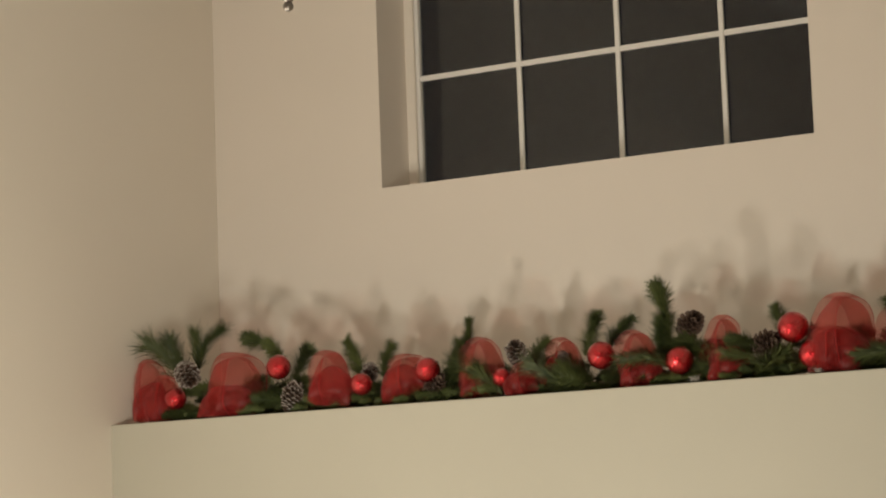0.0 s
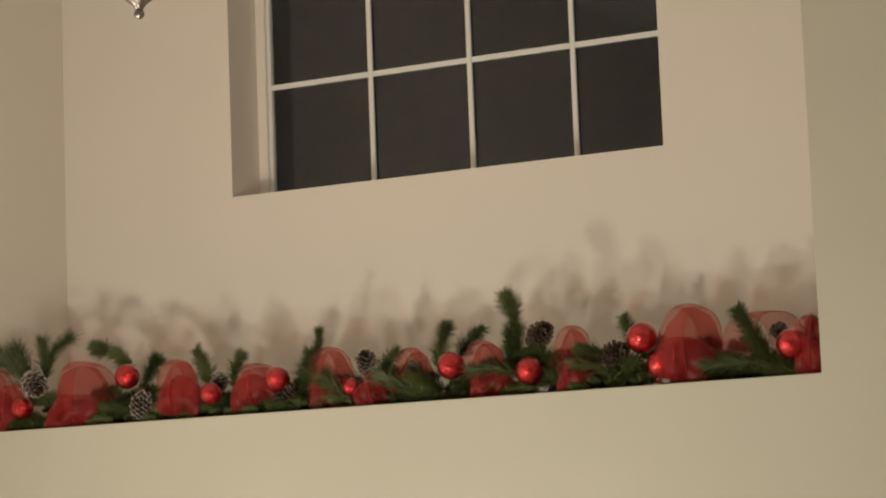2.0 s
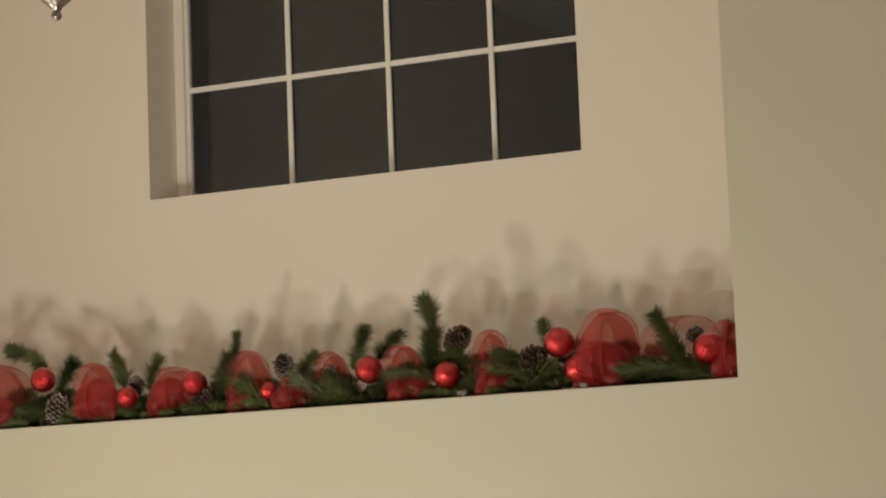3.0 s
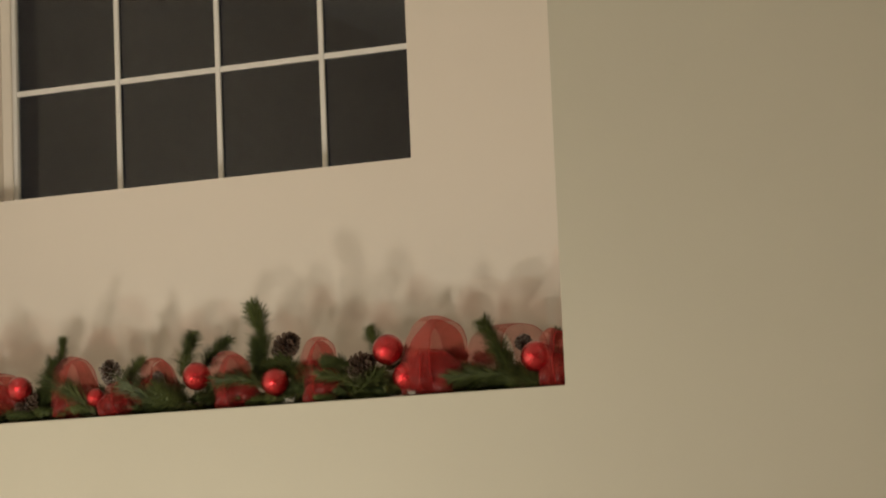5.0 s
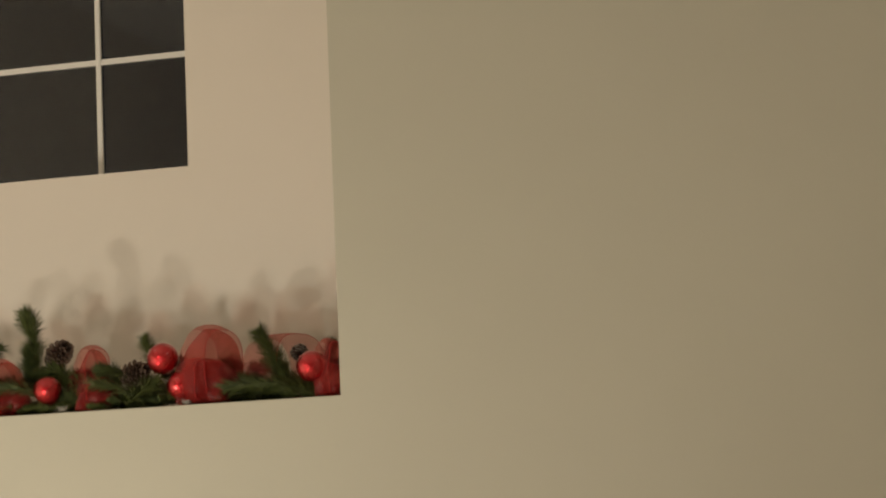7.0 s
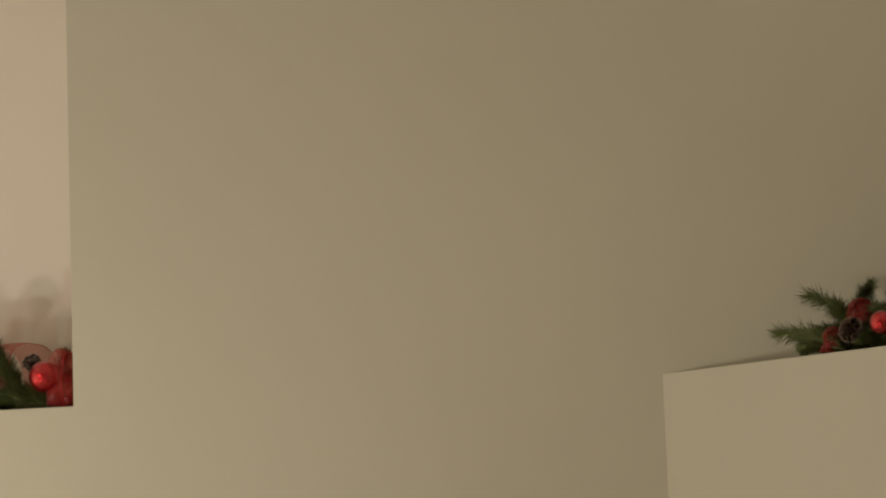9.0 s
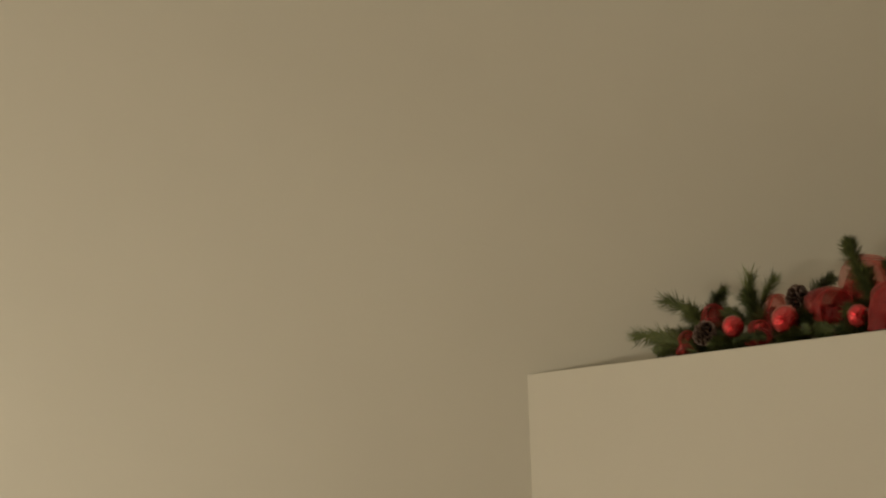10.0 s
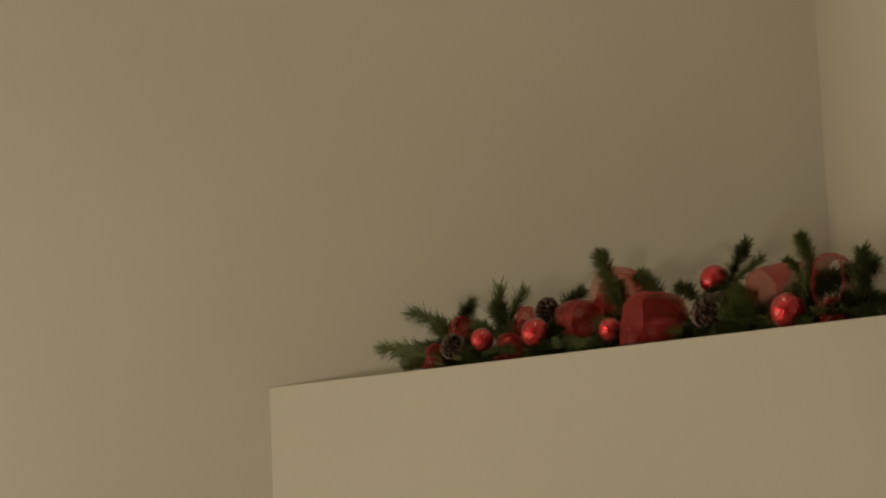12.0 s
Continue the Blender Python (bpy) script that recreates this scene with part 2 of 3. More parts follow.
# ---- garlands ----
def kept(g, p):
    """Keeps a point of a garland above its ledge and clear of the walls round it."""
    p = Vector(p)
    p.z, p.y = max(p.z, 0.004), max(p.y, 0.007)
    if g["view"] == 30:
        p.x = min(max(p.x, 0.008), 2.672)
        p.y = min(p.y, 0.545)
    else:
        p.y = min(p.y, max(0.007, 0.90 * p.x - 0.012), max(0.007, 1.11 * (1.81 - p.x)))
    return p


def garland(name, place, turn, label, view):
    g = tagged(new(name), label, "garland", group="ledge garlands")
    g.matrix_world = pose(*place, 0, 0, turn)
    g["view"] = view
    return g


garland_1 = garland("pine_garland", (LEFT, FRONT, SHELF), 0, "green pine garland with red mesh ribbon, baubles and frosted cones", 30)
garland_2 = garland("pine_garland", (CORNER_X, FRONT, CORNER_TOP), -CORNER_TURN, "green pine garland with red ribbon and baubles on corner ledge", CORNER_TURN)
rng = random.Random(7)


def bauble(g, at, r):
    b = bmesh.new()
    bmesh.ops.create_uvsphere(b, u_segments=32, v_segments=20, radius=r)
    ob = part("bauble", b, FOIL, g, "shiny red crackle bauble", smooth=True)
    ob.location = at
    ob.rotation_euler = [radians(-72 + rng.uniform(-16, 16)), rng.uniform(-0.4, 0.4), radians(g["view"])]
    c = bmesh.new()
    lathe(c, [(0.16 * r, 0.93 * r), (0.22 * r, 0.97 * r), (0.22 * r, 1.14 * r), (0.10 * r, 1.18 * r)], sides=14)
    cap = part("cap", c, NICKEL, ob, "silver cap", smooth=True)


def pine_cone(g, at, r, az, el):
    """Overlapping scales in a spiral round a tapered core."""
    b = bmesh.new()
    tip = b.verts.layers.float.new("tip")
    length = 2.5 * r
    lathe(b, [(0.30 * r, -0.5 * length), (0.5 * r, -0.3 * length), (0.5 * r, 0.05 * length), (0.25 * r, 0.42 * length), (0.10 * r, 0.54 * length)], sides=10)
    n = 78
    for k in range(n):
        f = k / (n - 1)
        z = (-0.46 + 0.94 * f) * length
        wide = rng.uniform(0.92, 1.16) * r * (0.62 + 0.42 * math.sin(math.pi * min(1, 0.22 + 0.80 * (1 - f)))) * (1 - 0.55 * max(0, f - 0.55) / 0.45)
        a = k * 2.39996 + rng.uniform(-0.08, 0.08)
        out = Vector((math.cos(a), math.sin(a), 0))
        side = Vector((-math.sin(a), math.cos(a), 0))
        lift = 0.10 + 0.5 * f + rng.uniform(-0.05, 0.05)
        w, t = 0.26 * r, 0.07 * r
        inner, outer = out * 0.3 * r + Vector((0, 0, z)), out * wide + Vector((0, 0, z + lift * r * 0.7))
        up = Vector((0, 0, t))
        vs = [b.verts.new(p) for p in (inner - side * w * 0.4, inner + side * w * 0.4, outer * 0.9 + side * w + up * 0, outer + up * 1.5, outer * 0.9 - side * w + up * 0, inner + up * 2, outer * 0.93 + up * 2.4)]
        for q in vs[2:5]:
            q[tip] = 0.75
        vs[6][tip] = 0.55
        for tri in ((0, 1, 2), (0, 2, 3), (0, 3, 4), (5, 2, 1), (5, 6, 2), (6, 3, 2), (6, 4, 3), (5, 4, 6), (5, 0, 4), (5, 1, 0)):
            b.faces.new([vs[i] for i in tri])
    frosted = g is garland_1 and not (1.8 < at[0] < 2.2 or 1.0 < at[0] < 1.2)
    ob = part("pine_cone", b, CONE if frosted else CONE_DARK, g, "brown pine cone with white frosted scales" if frosted else "dark brown open pine cone")
    ob.location = at
    ob.rotation_euler = (radians(90 + el), radians(rng.uniform(-20, 20)), radians(az + g["view"]))


def sprig(g, base, tip_at, r, kind):
    """A pine tip: a bent twig set all round with needles."""
    a, e = Vector(base), Vector(tip_at)
    if kind == "brush":
        e = a.lerp(e, 0.90 if g is garland_1 else 0.98)
    length = (e - a).length
    way = (e - a) / length
    bend = Vector((rng.uniform(-1, 1), rng.uniform(-1, 1), rng.uniform(0.2, 1))) * length * 0.10
    pts = [a + (e - a) * (i / 6) + bend * math.sin(math.pi * i / 6) for i in range(7)]
    b = bmesh.new()
    tube(b, pts, [0.0022 - 0.0002 * i for i in range(7)], 5)
    for f in b.faces:
        f.material_index = 1
    r *= 1.70 if kind == "brush" else 1.25
    lump = rng.uniform(0, 6)
    density = 7400 if kind == "brush" else 3000
    n = int(max(90, density * length * (0.8 + r * 8)))
    for k in range(n):
        f = rng.random() ** 0.85
        i = min(5, int(f * 6))
        p = pts[i].lerp(pts[i + 1], f * 6 - i)
        axis = (pts[i + 1] - pts[i]).normalized()
        o = axis.orthogonal().normalized()
        o = Matrix.Rotation(rng.uniform(0, 2 * math.pi), 3, axis) @ o
        if kind == "brush":
            lean, size = rng.uniform(0.05, 0.80) + 0.35 * f * f, r * rng.uniform(0.5, 1.12) * (0.72 + 0.42 * abs(math.sin(lump + 7.5 * f))) * (1.0 - 0.26 * f * f) * (0.55 + 0.9 * min(f * 2.5, 0.5))
        else:
            lean, size = rng.uniform(0.5, 2.0), r * rng.uniform(0.8, 1.7)
        d = (o + axis * lean).normalized()
        d.z -= rng.uniform(0, 0.12)
        w = d.cross(axis).normalized() * (0.0009 if kind == "brush" else 0.0008)
        u = d.cross(w).normalized() * 0.0006
        q = p + d * size
        mid = p + d * size * 0.6 + u * 2
        v = [b.verts.new(kept(g, x)) for x in (p - w, p + w, p + u, mid - w, mid + w, q)]
        for t in ((0, 1, 4, 3), (1, 2, 4), (2, 0, 3), (2, 3, 4), (3, 4, 5)):
            b.faces.new([v[j] for j in t])
    part("pine_sprig", b, (NEEDLE, BARK), g)


def ribbon_band(b, g, at, wide, high, band, yaw, lean, slot, pinch=0.10, folds=0.010):
    """One closed loop of ribbon, round in outline, standing on its knot and turned a little from the viewer."""
    size = max(0.55 * wide, (wide - band * math.sin(radians(abs(yaw)))) / math.cos(radians(yaw)))
    turn = Matrix.Rotation(radians(g["view"] + yaw), 3, "Z") @ Matrix.Rotation(radians(lean), 3, "Y")
    seed = Vector((rng.uniform(0, 50), rng.uniform(0, 50), 0))
    nu, nv = 48, 12
    grid = []
    for i in range(nu + 1):
        th = 2 * math.pi * i / nu
        rise = (1 - math.cos(th)) / 2
        side = math.sin(th)
        x = size / 2 * math.copysign(abs(side) ** 0.78, side) * (0.86 + 0.14 * rise)
        z = high * rise
        flare = 0.50 + 0.50 * min(1.0, 1.6 * rise) ** 0.7
        row = []
        for j in range(nv + 1):
            v = j / nv - 0.5
            belly = 1 - pinch * (2 * v) ** 2
            p = Vector((x * belly, v * band * flare, z * belly))
            w = noise.noise_vector(seed + p * 11) * folds * (0.35 + rise) + noise.noise_vector(seed + p * 38) * folds * 0.35
            row.append(b.verts.new(kept(g, Vector(at) + turn @ (p + Vector((w.x, w.y, w.z * 0.5))))))
        grid.append(row)
    for i in range(nu):
        for j in range(nv):
            b.faces.new((grid[i][j], grid[i + 1][j], grid[i + 1][j + 1], grid[i][j + 1])).material_index = slot
    start = len(b.faces)
    tube(b, [grid[i][0].co.copy() for i in range(nu + 1)], 0.0010, 5)
    b.faces.ensure_lookup_table()
    for f in b.faces[start:]:
        f.material_index = 1


def ribbon_puff(b, g, at, wide, high, deep, yaw, lean, slot, pleats):
    """A loop of broad ribbon seen on its face: bulging, rounded over the top, pleated down to the knot."""
    turn = Matrix.Rotation(radians(g["view"] + yaw), 3, "Z") @ Matrix.Rotation(radians(lean), 3, "Y")
    seed = Vector((rng.uniform(0, 50), rng.uniform(0, 50), 0))
    phase, skew = rng.uniform(0, 6.3), rng.uniform(-0.05, 0.05)
    nu, nv = 44, 20
    grid = []
    for i in range(nu + 1):
        th = 2 * math.pi * i / nu
        rise = (1 - math.cos(th)) / 2
        row = []
        for j in range(nv + 1):
            v = 2 * j / nv - 1
            drop = (1 - 0.97 * abs(v) ** 2.5) ** 0.46
            x = 0.5 * wide * v * (0.70 + 0.30 * min(1.0, 2.2 * rise) ** 0.6) + skew * wide * rise * (1 - abs(v))
            y = 0.5 * deep * math.sin(th) * (0.5 + 0.5 * drop)
            fold = math.sin(phase + pleats * v + 1.5 * math.sin(th)) * (1.05 - rise)
            p = Vector((x, y + 0.10 * deep * fold, high * rise * drop))
            w = noise.noise_vector(seed + p * 14) * 0.009 * (0.3 + rise) + noise.noise_vector(seed + p * 42) * 0.003
            row.append(b.verts.new(kept(g, Vector(at) + turn @ (p + Vector((w.x, w.y, w.z * 0.6))))))
        grid.append(row)
    for i in range(nu):
        for j in range(nv):
            b.faces.new((grid[i][j], grid[i + 1][j], grid[i + 1][j + 1], grid[i][j + 1])).material_index = slot


def ribbon_loop(g, at, wide, high, band, yaw, lean, hollow=False):
    """A loop of mesh ribbon with a denser hem; unless it is hollow, gathered folds fill its foot."""
    b = bmesh.new()
    s, d, h = at
    if hollow:
        ribbon_band(b, g, at, wide, high, band, yaw, lean, 0 if g is garland_1 else 2, 0.05, 0.006)
    else:
        weave = 2 if g is garland_2 and d < 0.15 else 0
        turn = math.copysign(min(36, max(22, abs(yaw))), yaw)
        ribbon_band(b, g, at, wide, high, 0.50 * wide, turn, lean + rng.uniform(-4, 4), weave, 0.07)
        ribbon_puff(b, g, (s + rng.uniform(-0.04, 0.04) * wide, d + 0.012, h), wide * 0.94, high * 0.94, 0.5 * wide, turn * 0.4, lean + rng.uniform(-5, 5), weave, 5)
        ribbon_puff(b, g, (s + rng.uniform(-0.15, 0.15) * wide, d - 0.006, h - 0.004), wide * 0.96, high * rng.uniform(0.52, 0.80), 0.5 * wide, -turn * 0.4, lean + rng.uniform(-20, 20), 2, 7)
    part("ribbon_loop", b, (RIBBON, HEM, FOLD), g, "translucent red mesh ribbon loop", smooth=True)


def frosted_tip(g, at, length):
    """A small tuft of white-frosted needles lying at the ledge's edge."""
    b = bmesh.new()
    for k in range(36):
        p = Vector(at) + Vector((rng.uniform(-0.5, 0.5) * length, rng.uniform(-0.008, 0.008), rng.uniform(-0.004, 0.006)))
        q = p + Vector((rng.uniform(-1, 1), rng.uniform(-0.5, 0.5), rng.uniform(-0.1, 0.7))).normalized() * rng.uniform(0.006, 0.014)
        tube(b, [kept(g, p), kept(g, q) + Vector((0, 0, 0.001))], [0.0012, 0.0005], 4)
    part("frosted_tip", b, FROST, g, "white frosted needle tuft")


def filler(g, s0, s1, step, depth, deep, low=0.008, high=0.042):
    """Short sprigs that hide the wired stem along the ledge."""
    s = s0
    while s < s1:
        d = depth + rng.uniform(-0.03, deep)
        h = rng.uniform(low, high)
        a = rng.uniform(-1, 1)
        sprig(g, (s, d, h), (s + 0.09 * math.copysign(0.5 + abs(a), a), d + rng.uniform(-0.025, 0.03), h + rng.uniform(-0.008, 0.03)), rng.uniform(0.018, 0.026), "brush")
        s += step * rng.uniform(0.7, 1.3)


def undergrowth(g, s0, s1):
    """Low, dark tufts at the foot of the garland."""
    s = s0
    while s < s1:
        d, h, a = rng.uniform(0.035, 0.11), rng.uniform(0.006, 0.024), rng.uniform(-1, 1)
        sprig(g, (s, d, h), (s + 0.06 * math.copysign(0.6 + abs(a), a), d + rng.uniform(-0.015, 0.02), h + rng.uniform(0.0, 0.012)), rng.uniform(0.010, 0.014), "brush")
        s += 0.028 * rng.uniform(0.7, 1.3)


def stem(g, s0, s1, depth):
    b = bmesh.new()
    n = int((s1 - s0) / 0.03)
    tube(b, [Vector((s0 + (s1 - s0) * i / n, depth + 0.012 * math.sin(i * 0.9), 0.022 + 0.006 * math.sin(i * 1.7))) for i in range(n + 1)], 0.008, 8)
    part("stem", b, BARK, g, smooth=True)


stem(garland_1, 0.16, 2.62, 0.11)
filler(garland_1, 0.14, 2.58, 0.024, 0.10, 0.07)
filler(garland_1, 0.20, 2.58, 0.055, 0.13, 0.05, 0.05, 0.10)
undergrowth(garland_1, 0.14, 2.60)
stem(garland_2, 0.48, 1.72, 0.13)
filler(garland_2, 0.44, 1.72, 0.024, 0.11, 0.08)
filler(garland_2, 0.54, 1.69, 0.055, 0.15, 0.05, 0.05, 0.09)
undergrowth(garland_2, 0.45, 1.72)
ribbon_loop(garland_1, (0.085, 0.085, 0.015), 0.119, 0.181, 0.1, 30, 0)
ribbon_loop(garland_1, (0.154, 0.062, 0.004), 0.102, 0.137, 0.09, 60, 0)
ribbon_loop(garland_1, (0.417, 0.065, 0.000), 0.192, 0.191, 0.13, 25, 0)
ribbon_loop(garland_1, (0.738, 0.065, 0.015), 0.132, 0.158, 0.11, 50, 0)
ribbon_loop(garland_1, (0.989, 0.095, 0.024), 0.146, 0.122, 0.1, 35, 0)
ribbon_loop(garland_1, (1.233, 0.085, 0.010), 0.136, 0.165, 0.11, 45, 0)
ribbon_loop(garland_1, (1.399, 0.062, 0.002), 0.107, 0.095, 0.1, 20, 0)
ribbon_loop(garland_1, (1.477, 0.115, 0.014), 0.098, 0.144, 0.1, 40, 0)
ribbon_loop(garland_1, (1.719, 0.085, 0.004), 0.126, 0.151, 0.11, 30, 0)
ribbon_loop(garland_1, (1.952, 0.115, 0.024), 0.103, 0.156, 0.1, 45, 0)
ribbon_loop(garland_1, (1.991, 0.062, 0.008), 0.115, 0.085, 0.1, 20, 0)
ribbon_loop(garland_1, (2.303, 0.085, 0.006), 0.180, 0.202, 0.075, 38, 0)
ribbon_loop(garland_1, (2.282, 0.065, 0.007), 0.145, 0.116, 0.12, 60, 0)
ribbon_loop(garland_1, (2.476, 0.150, 0.010), 0.225, 0.168, 0.13, 34, 0, True)
ribbon_loop(garland_1, (2.641, 0.062, -0.001), 0.082, 0.153, 0.1, 30, 0)
bauble(garland_1, (0.205, 0.048, 0.066), 0.034)
bauble(garland_1, (0.581, 0.048, 0.135), 0.036)
bauble(garland_1, (0.865, 0.048, 0.067), 0.032)
bauble(garland_1, (1.086, 0.048, 0.092), 0.036)
bauble(garland_1, (1.322, 0.048, 0.055), 0.026)
bauble(garland_1, (1.631, 0.048, 0.093), 0.038)
bauble(garland_1, (1.861, 0.048, 0.063), 0.037)
bauble(garland_1, (2.186, 0.048, 0.125), 0.041)
bauble(garland_1, (2.237, 0.048, 0.052), 0.038)
bauble(garland_1, (2.590, 0.048, 0.080), 0.040)
pine_cone(garland_1, (0.239, 0.060, 0.141), 0.038, 25, 30)
pine_cone(garland_1, (0.624, 0.045, 0.044), 0.033, 20, -72)
pine_cone(garland_1, (0.855, 0.110, 0.107), 0.026, 0, 40)
pine_cone(garland_1, (1.093, 0.060, 0.043), 0.030, 40, -50)
pine_cone(garland_1, (1.330, 0.120, 0.122), 0.031, 0, -35)
pine_cone(garland_1, (1.485, 0.100, 0.094), 0.021, 0, 60)
pine_cone(garland_1, (1.857, 0.120, 0.158), 0.035, 20, -25)
pine_cone(garland_1, (2.097, 0.060, 0.092), 0.032, 40, -15)
pine_cone(garland_1, (2.531, 0.120, 0.124), 0.023, 0, 20)
sprig(garland_1, (0.183, 0.120, 0.129), (0.057, 0.120, 0.240), 0.044, 'long')
sprig(garland_1, (0.199, 0.140, 0.140), (0.094, 0.170, 0.252), 0.034, 'long')
sprig(garland_1, (0.233, 0.130, 0.155), (0.221, 0.130, 0.262), 0.031, 'long')
sprig(garland_1, (0.233, 0.130, 0.155), (0.312, 0.130, 0.267), 0.031, 'long')
sprig(garland_1, (0.555, 0.120, 0.156), (0.486, 0.120, 0.219), 0.023, 'brush')
sprig(garland_1, (0.502, 0.120, 0.207), (0.409, 0.120, 0.237), 0.025, 'brush')
sprig(garland_1, (0.573, 0.120, 0.089), (0.646, 0.120, 0.199), 0.028, 'brush')
sprig(garland_1, (0.819, 0.120, 0.097), (0.769, 0.120, 0.210), 0.026, 'brush')
sprig(garland_1, (0.895, 0.120, 0.087), (0.928, 0.120, 0.185), 0.027, 'brush')
sprig(garland_1, (1.118, 0.110, 0.076), (1.195, 0.110, 0.243), 0.019, 'brush')
sprig(garland_1, (1.113, 0.100, 0.037), (1.170, 0.100, 0.175), 0.032, 'brush')
sprig(garland_1, (1.281, 0.060, 0.009), (1.186, 0.060, 0.109), 0.040, 'long')
sprig(garland_1, (1.323, 0.050, 0.006), (1.248, 0.030, 0.080), 0.037, 'long')
sprig(garland_1, (1.372, 0.110, 0.085), (1.444, 0.110, 0.158), 0.025, 'brush')
sprig(garland_1, (1.539, 0.040, 0.019), (1.435, 0.020, 0.077), 0.036, 'long')
sprig(garland_1, (1.585, 0.050, 0.019), (1.492, 0.050, 0.064), 0.036, 'brush')
sprig(garland_1, (1.544, 0.120, 0.101), (1.589, 0.120, 0.224), 0.028, 'brush')
sprig(garland_1, (1.613, 0.130, 0.120), (1.692, 0.130, 0.198), 0.027, 'brush')
sprig(garland_1, (1.798, 0.110, 0.098), (1.768, 0.110, 0.295), 0.032, 'brush')
sprig(garland_1, (1.800, 0.100, 0.052), (1.784, 0.100, 0.188), 0.027, 'brush')
sprig(garland_1, (1.846, 0.050, 0.046), (1.709, 0.030, 0.076), 0.027, 'long')
sprig(garland_1, (1.908, 0.110, 0.060), (1.846, 0.110, 0.131), 0.030, 'brush')
sprig(garland_1, (1.899, 0.090, 0.015), (1.940, 0.090, 0.108), 0.033, 'brush')
sprig(garland_1, (2.132, 0.120, 0.117), (2.104, 0.120, 0.193), 0.024, 'brush')
sprig(garland_1, (2.090, 0.050, 0.085), (1.994, 0.050, 0.114), 0.020, 'brush')
sprig(garland_1, (2.095, 0.050, 0.036), (2.003, 0.030, 0.071), 0.026, 'long')
sprig(garland_1, (2.078, 0.050, 0.013), (2.172, 0.050, 0.067), 0.038, 'brush')
sprig(garland_1, (2.189, 0.130, 0.099), (2.207, 0.130, 0.134), 0.018, 'brush')
sprig(garland_1, (2.529, 0.050, 0.025), (2.442, 0.050, 0.191), 0.031, 'brush')
sprig(garland_1, (2.559, 0.040, 0.010), (2.364, 0.040, 0.040), 0.028, 'long')
sprig(garland_1, (2.600, 0.050, 0.002), (2.497, 0.050, 0.048), 0.034, 'brush')
sprig(garland_1, (2.420, 0.060, 0.012), (2.530, 0.055, 0.022), 0.018, 'brush')
sprig(garland_1, (2.600, 0.100, 0.065), (2.635, 0.100, 0.152), 0.023, 'brush')
ribbon_loop(garland_2, (0.881, 0.125, 0.015), 0.128, 0.110, 0.12, 40, 0)
ribbon_loop(garland_2, (0.926, 0.205, 0.037), 0.159, 0.162, 0.1, 20, 0)
ribbon_loop(garland_2, (1.131, 0.062, 0.002), 0.151, 0.110, 0.13, 30, 0)
ribbon_loop(garland_2, (1.365, 0.165, 0.028), 0.165, 0.136, 0.12, 42, 25, True)
ribbon_loop(garland_2, (1.536, 0.125, 0.030), 0.104, 0.122, 0.09, -24, 8, True)
ribbon_loop(garland_2, (0.675, 0.165, 0.036), 0.070, 0.101, 0.08, 30, 0)
ribbon_loop(garland_2, (0.528, 0.125, 0.036), 0.064, 0.090, 0.08, 30, 0)
ribbon_loop(garland_2, (1.576, 0.065, -0.003), 0.050, 0.061, 0.08, 30, 0)
ribbon_loop(garland_2, (0.704, 0.085, 0.012), 0.062, 0.056, 0.08, 30, 0)
ribbon_loop(garland_2, (0.492, 0.062, 0.012), 0.051, 0.049, 0.07, 30, 0)
bauble(garland_2, (0.654, 0.048, 0.056), 0.026)
bauble(garland_2, (0.814, 0.048, 0.056), 0.033)
bauble(garland_2, (1.026, 0.048, 0.043), 0.026)
bauble(garland_2, (1.225, 0.160, 0.134), 0.032)
bauble(garland_2, (1.488, 0.048, 0.036), 0.037)
bauble(garland_2, (0.672, 0.120, 0.047), 0.020)
pine_cone(garland_2, (0.720, 0.200, 0.124), 0.029, 0, 40)
pine_cone(garland_2, (1.264, 0.090, 0.055), 0.042, 30, -10)
pine_cone(garland_2, (0.540, 0.070, 0.048), 0.028, 20, -20)
sprig(garland_2, (0.493, 0.070, 0.014), (0.326, 0.070, 0.064), 0.023, 'long')
sprig(garland_2, (0.530, 0.060, 0.008), (0.396, 0.060, 0.044), 0.020, 'long')
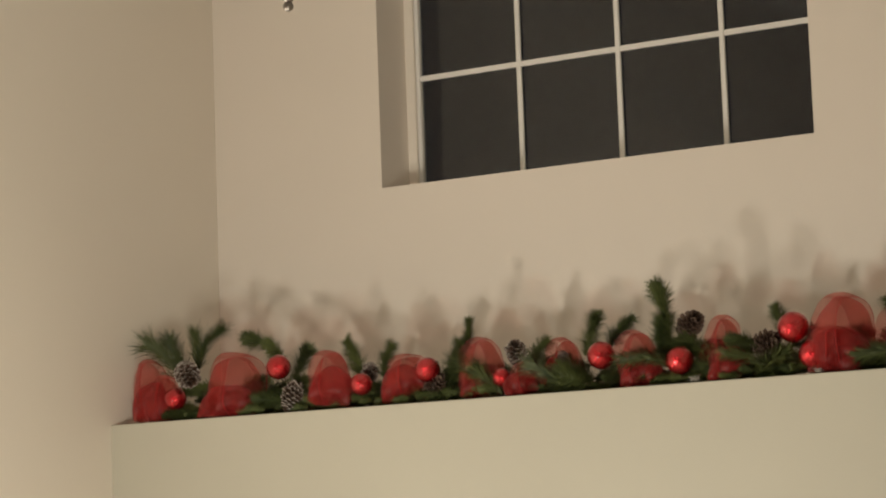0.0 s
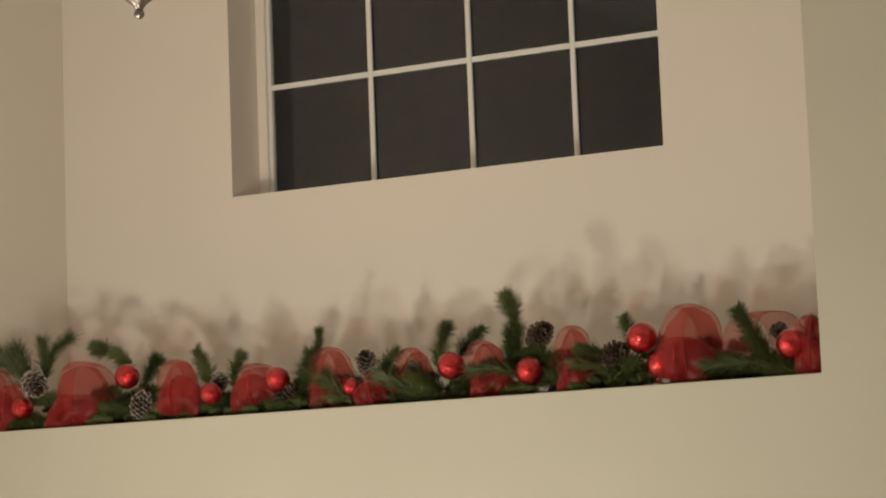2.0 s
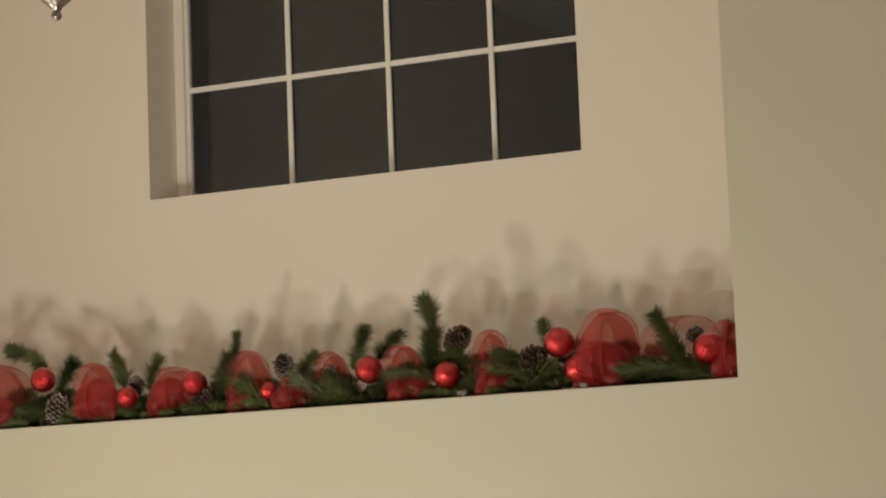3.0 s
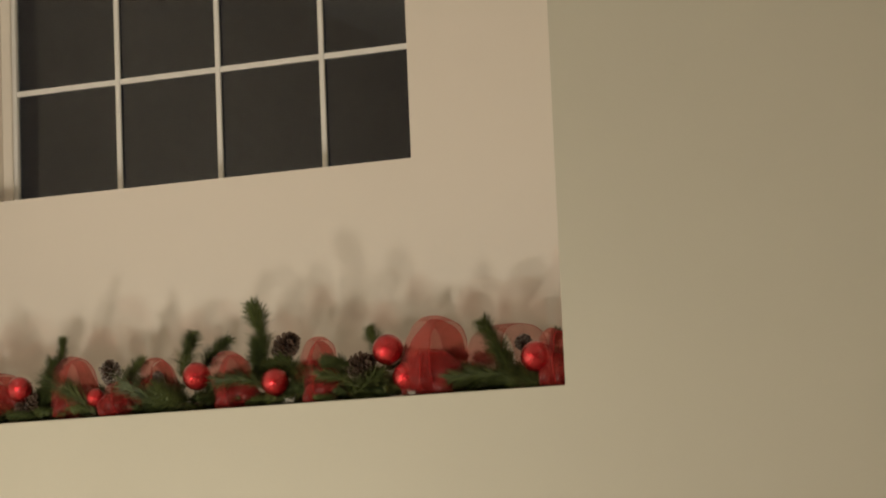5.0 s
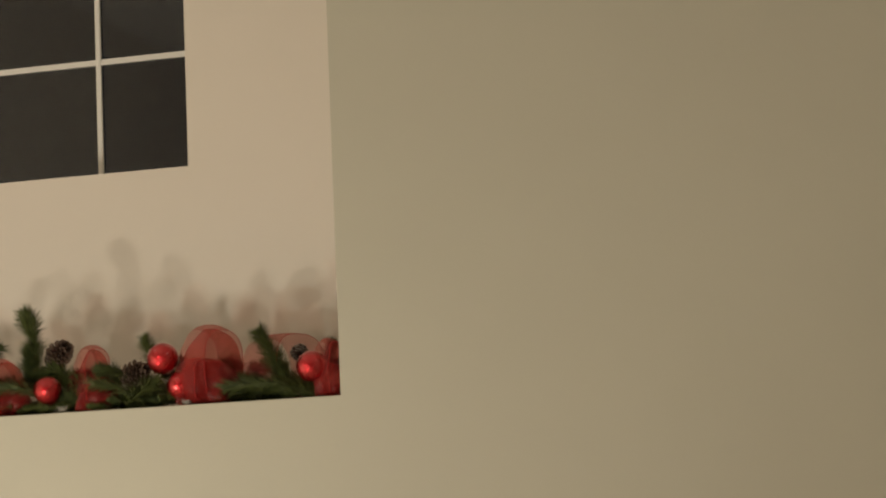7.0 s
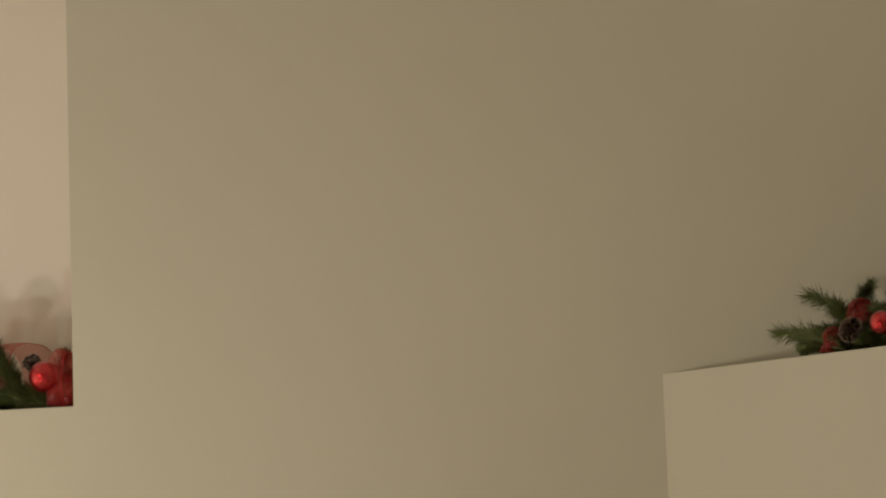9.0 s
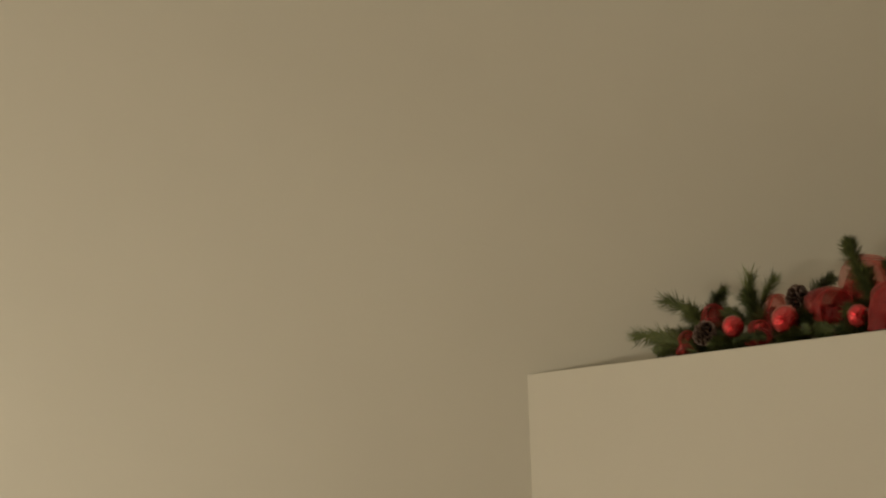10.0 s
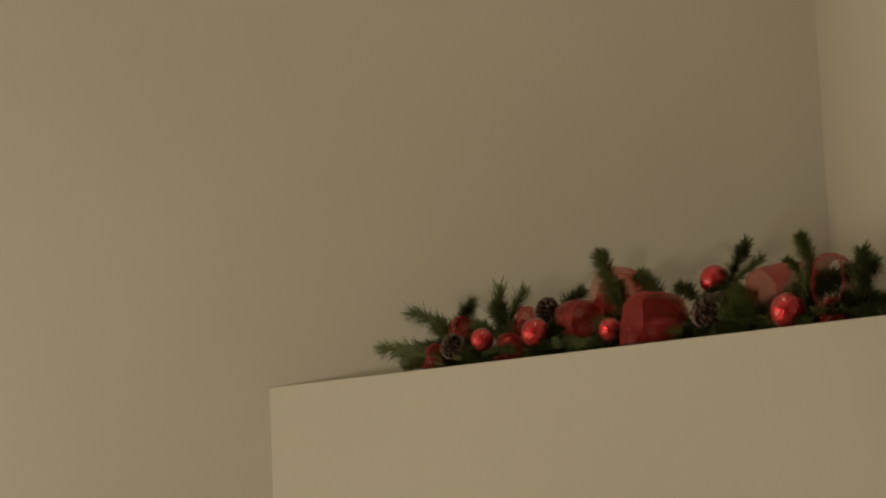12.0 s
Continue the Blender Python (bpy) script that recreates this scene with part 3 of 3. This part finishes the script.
sprig(garland_2, (0.501, 0.130, 0.064), (0.366, 0.130, 0.149), 0.023, 'long')
sprig(garland_2, (0.491, 0.120, 0.078), (0.448, 0.120, 0.115), 0.023, 'brush')
sprig(garland_2, (0.462, 0.140, 0.081), (0.546, 0.140, 0.154), 0.019, 'brush')
sprig(garland_2, (0.619, 0.160, 0.079), (0.609, 0.160, 0.180), 0.023, 'long')
sprig(garland_2, (0.618, 0.170, 0.080), (0.671, 0.170, 0.161), 0.023, 'long')
sprig(garland_2, (0.645, 0.150, 0.064), (0.606, 0.150, 0.144), 0.025, 'brush')
sprig(garland_2, (0.742, 0.220, 0.107), (0.812, 0.220, 0.160), 0.019, 'brush')
sprig(garland_2, (0.993, 0.140, 0.077), (0.927, 0.140, 0.226), 0.024, 'brush')
sprig(garland_2, (1.006, 0.140, 0.076), (0.979, 0.140, 0.151), 0.022, 'brush')
sprig(garland_2, (1.049, 0.200, 0.104), (0.994, 0.200, 0.172), 0.023, 'brush')
sprig(garland_2, (1.250, 0.160, 0.098), (1.313, 0.160, 0.203), 0.019, 'brush')
sprig(garland_2, (1.259, 0.170, 0.121), (1.341, 0.170, 0.167), 0.014, 'long')
sprig(garland_2, (1.145, 0.200, 0.106), (1.094, 0.200, 0.136), 0.017, 'brush')
sprig(garland_2, (1.483, 0.110, 0.025), (1.485, 0.110, 0.198), 0.025, 'brush')
sprig(garland_2, (1.479, 0.130, 0.026), (1.434, 0.130, 0.155), 0.014, 'brush')
sprig(garland_2, (1.628, 0.120, 0.010), (1.625, 0.120, 0.144), 0.027, 'brush')
sprig(garland_2, (1.378, 0.100, 0.013), (1.328, 0.100, 0.087), 0.030, 'brush')
sprig(garland_2, (1.366, 0.080, 0.008), (1.313, 0.080, 0.064), 0.030, 'brush')
sprig(garland_2, (1.576, 0.160, 0.017), (1.624, 0.160, 0.133), 0.025, 'brush')
frosted_tip(garland_1, (1.912, 0.030, 0.007), 0.020)
frosted_tip(garland_1, (2.257, 0.028, 0.006), 0.008)
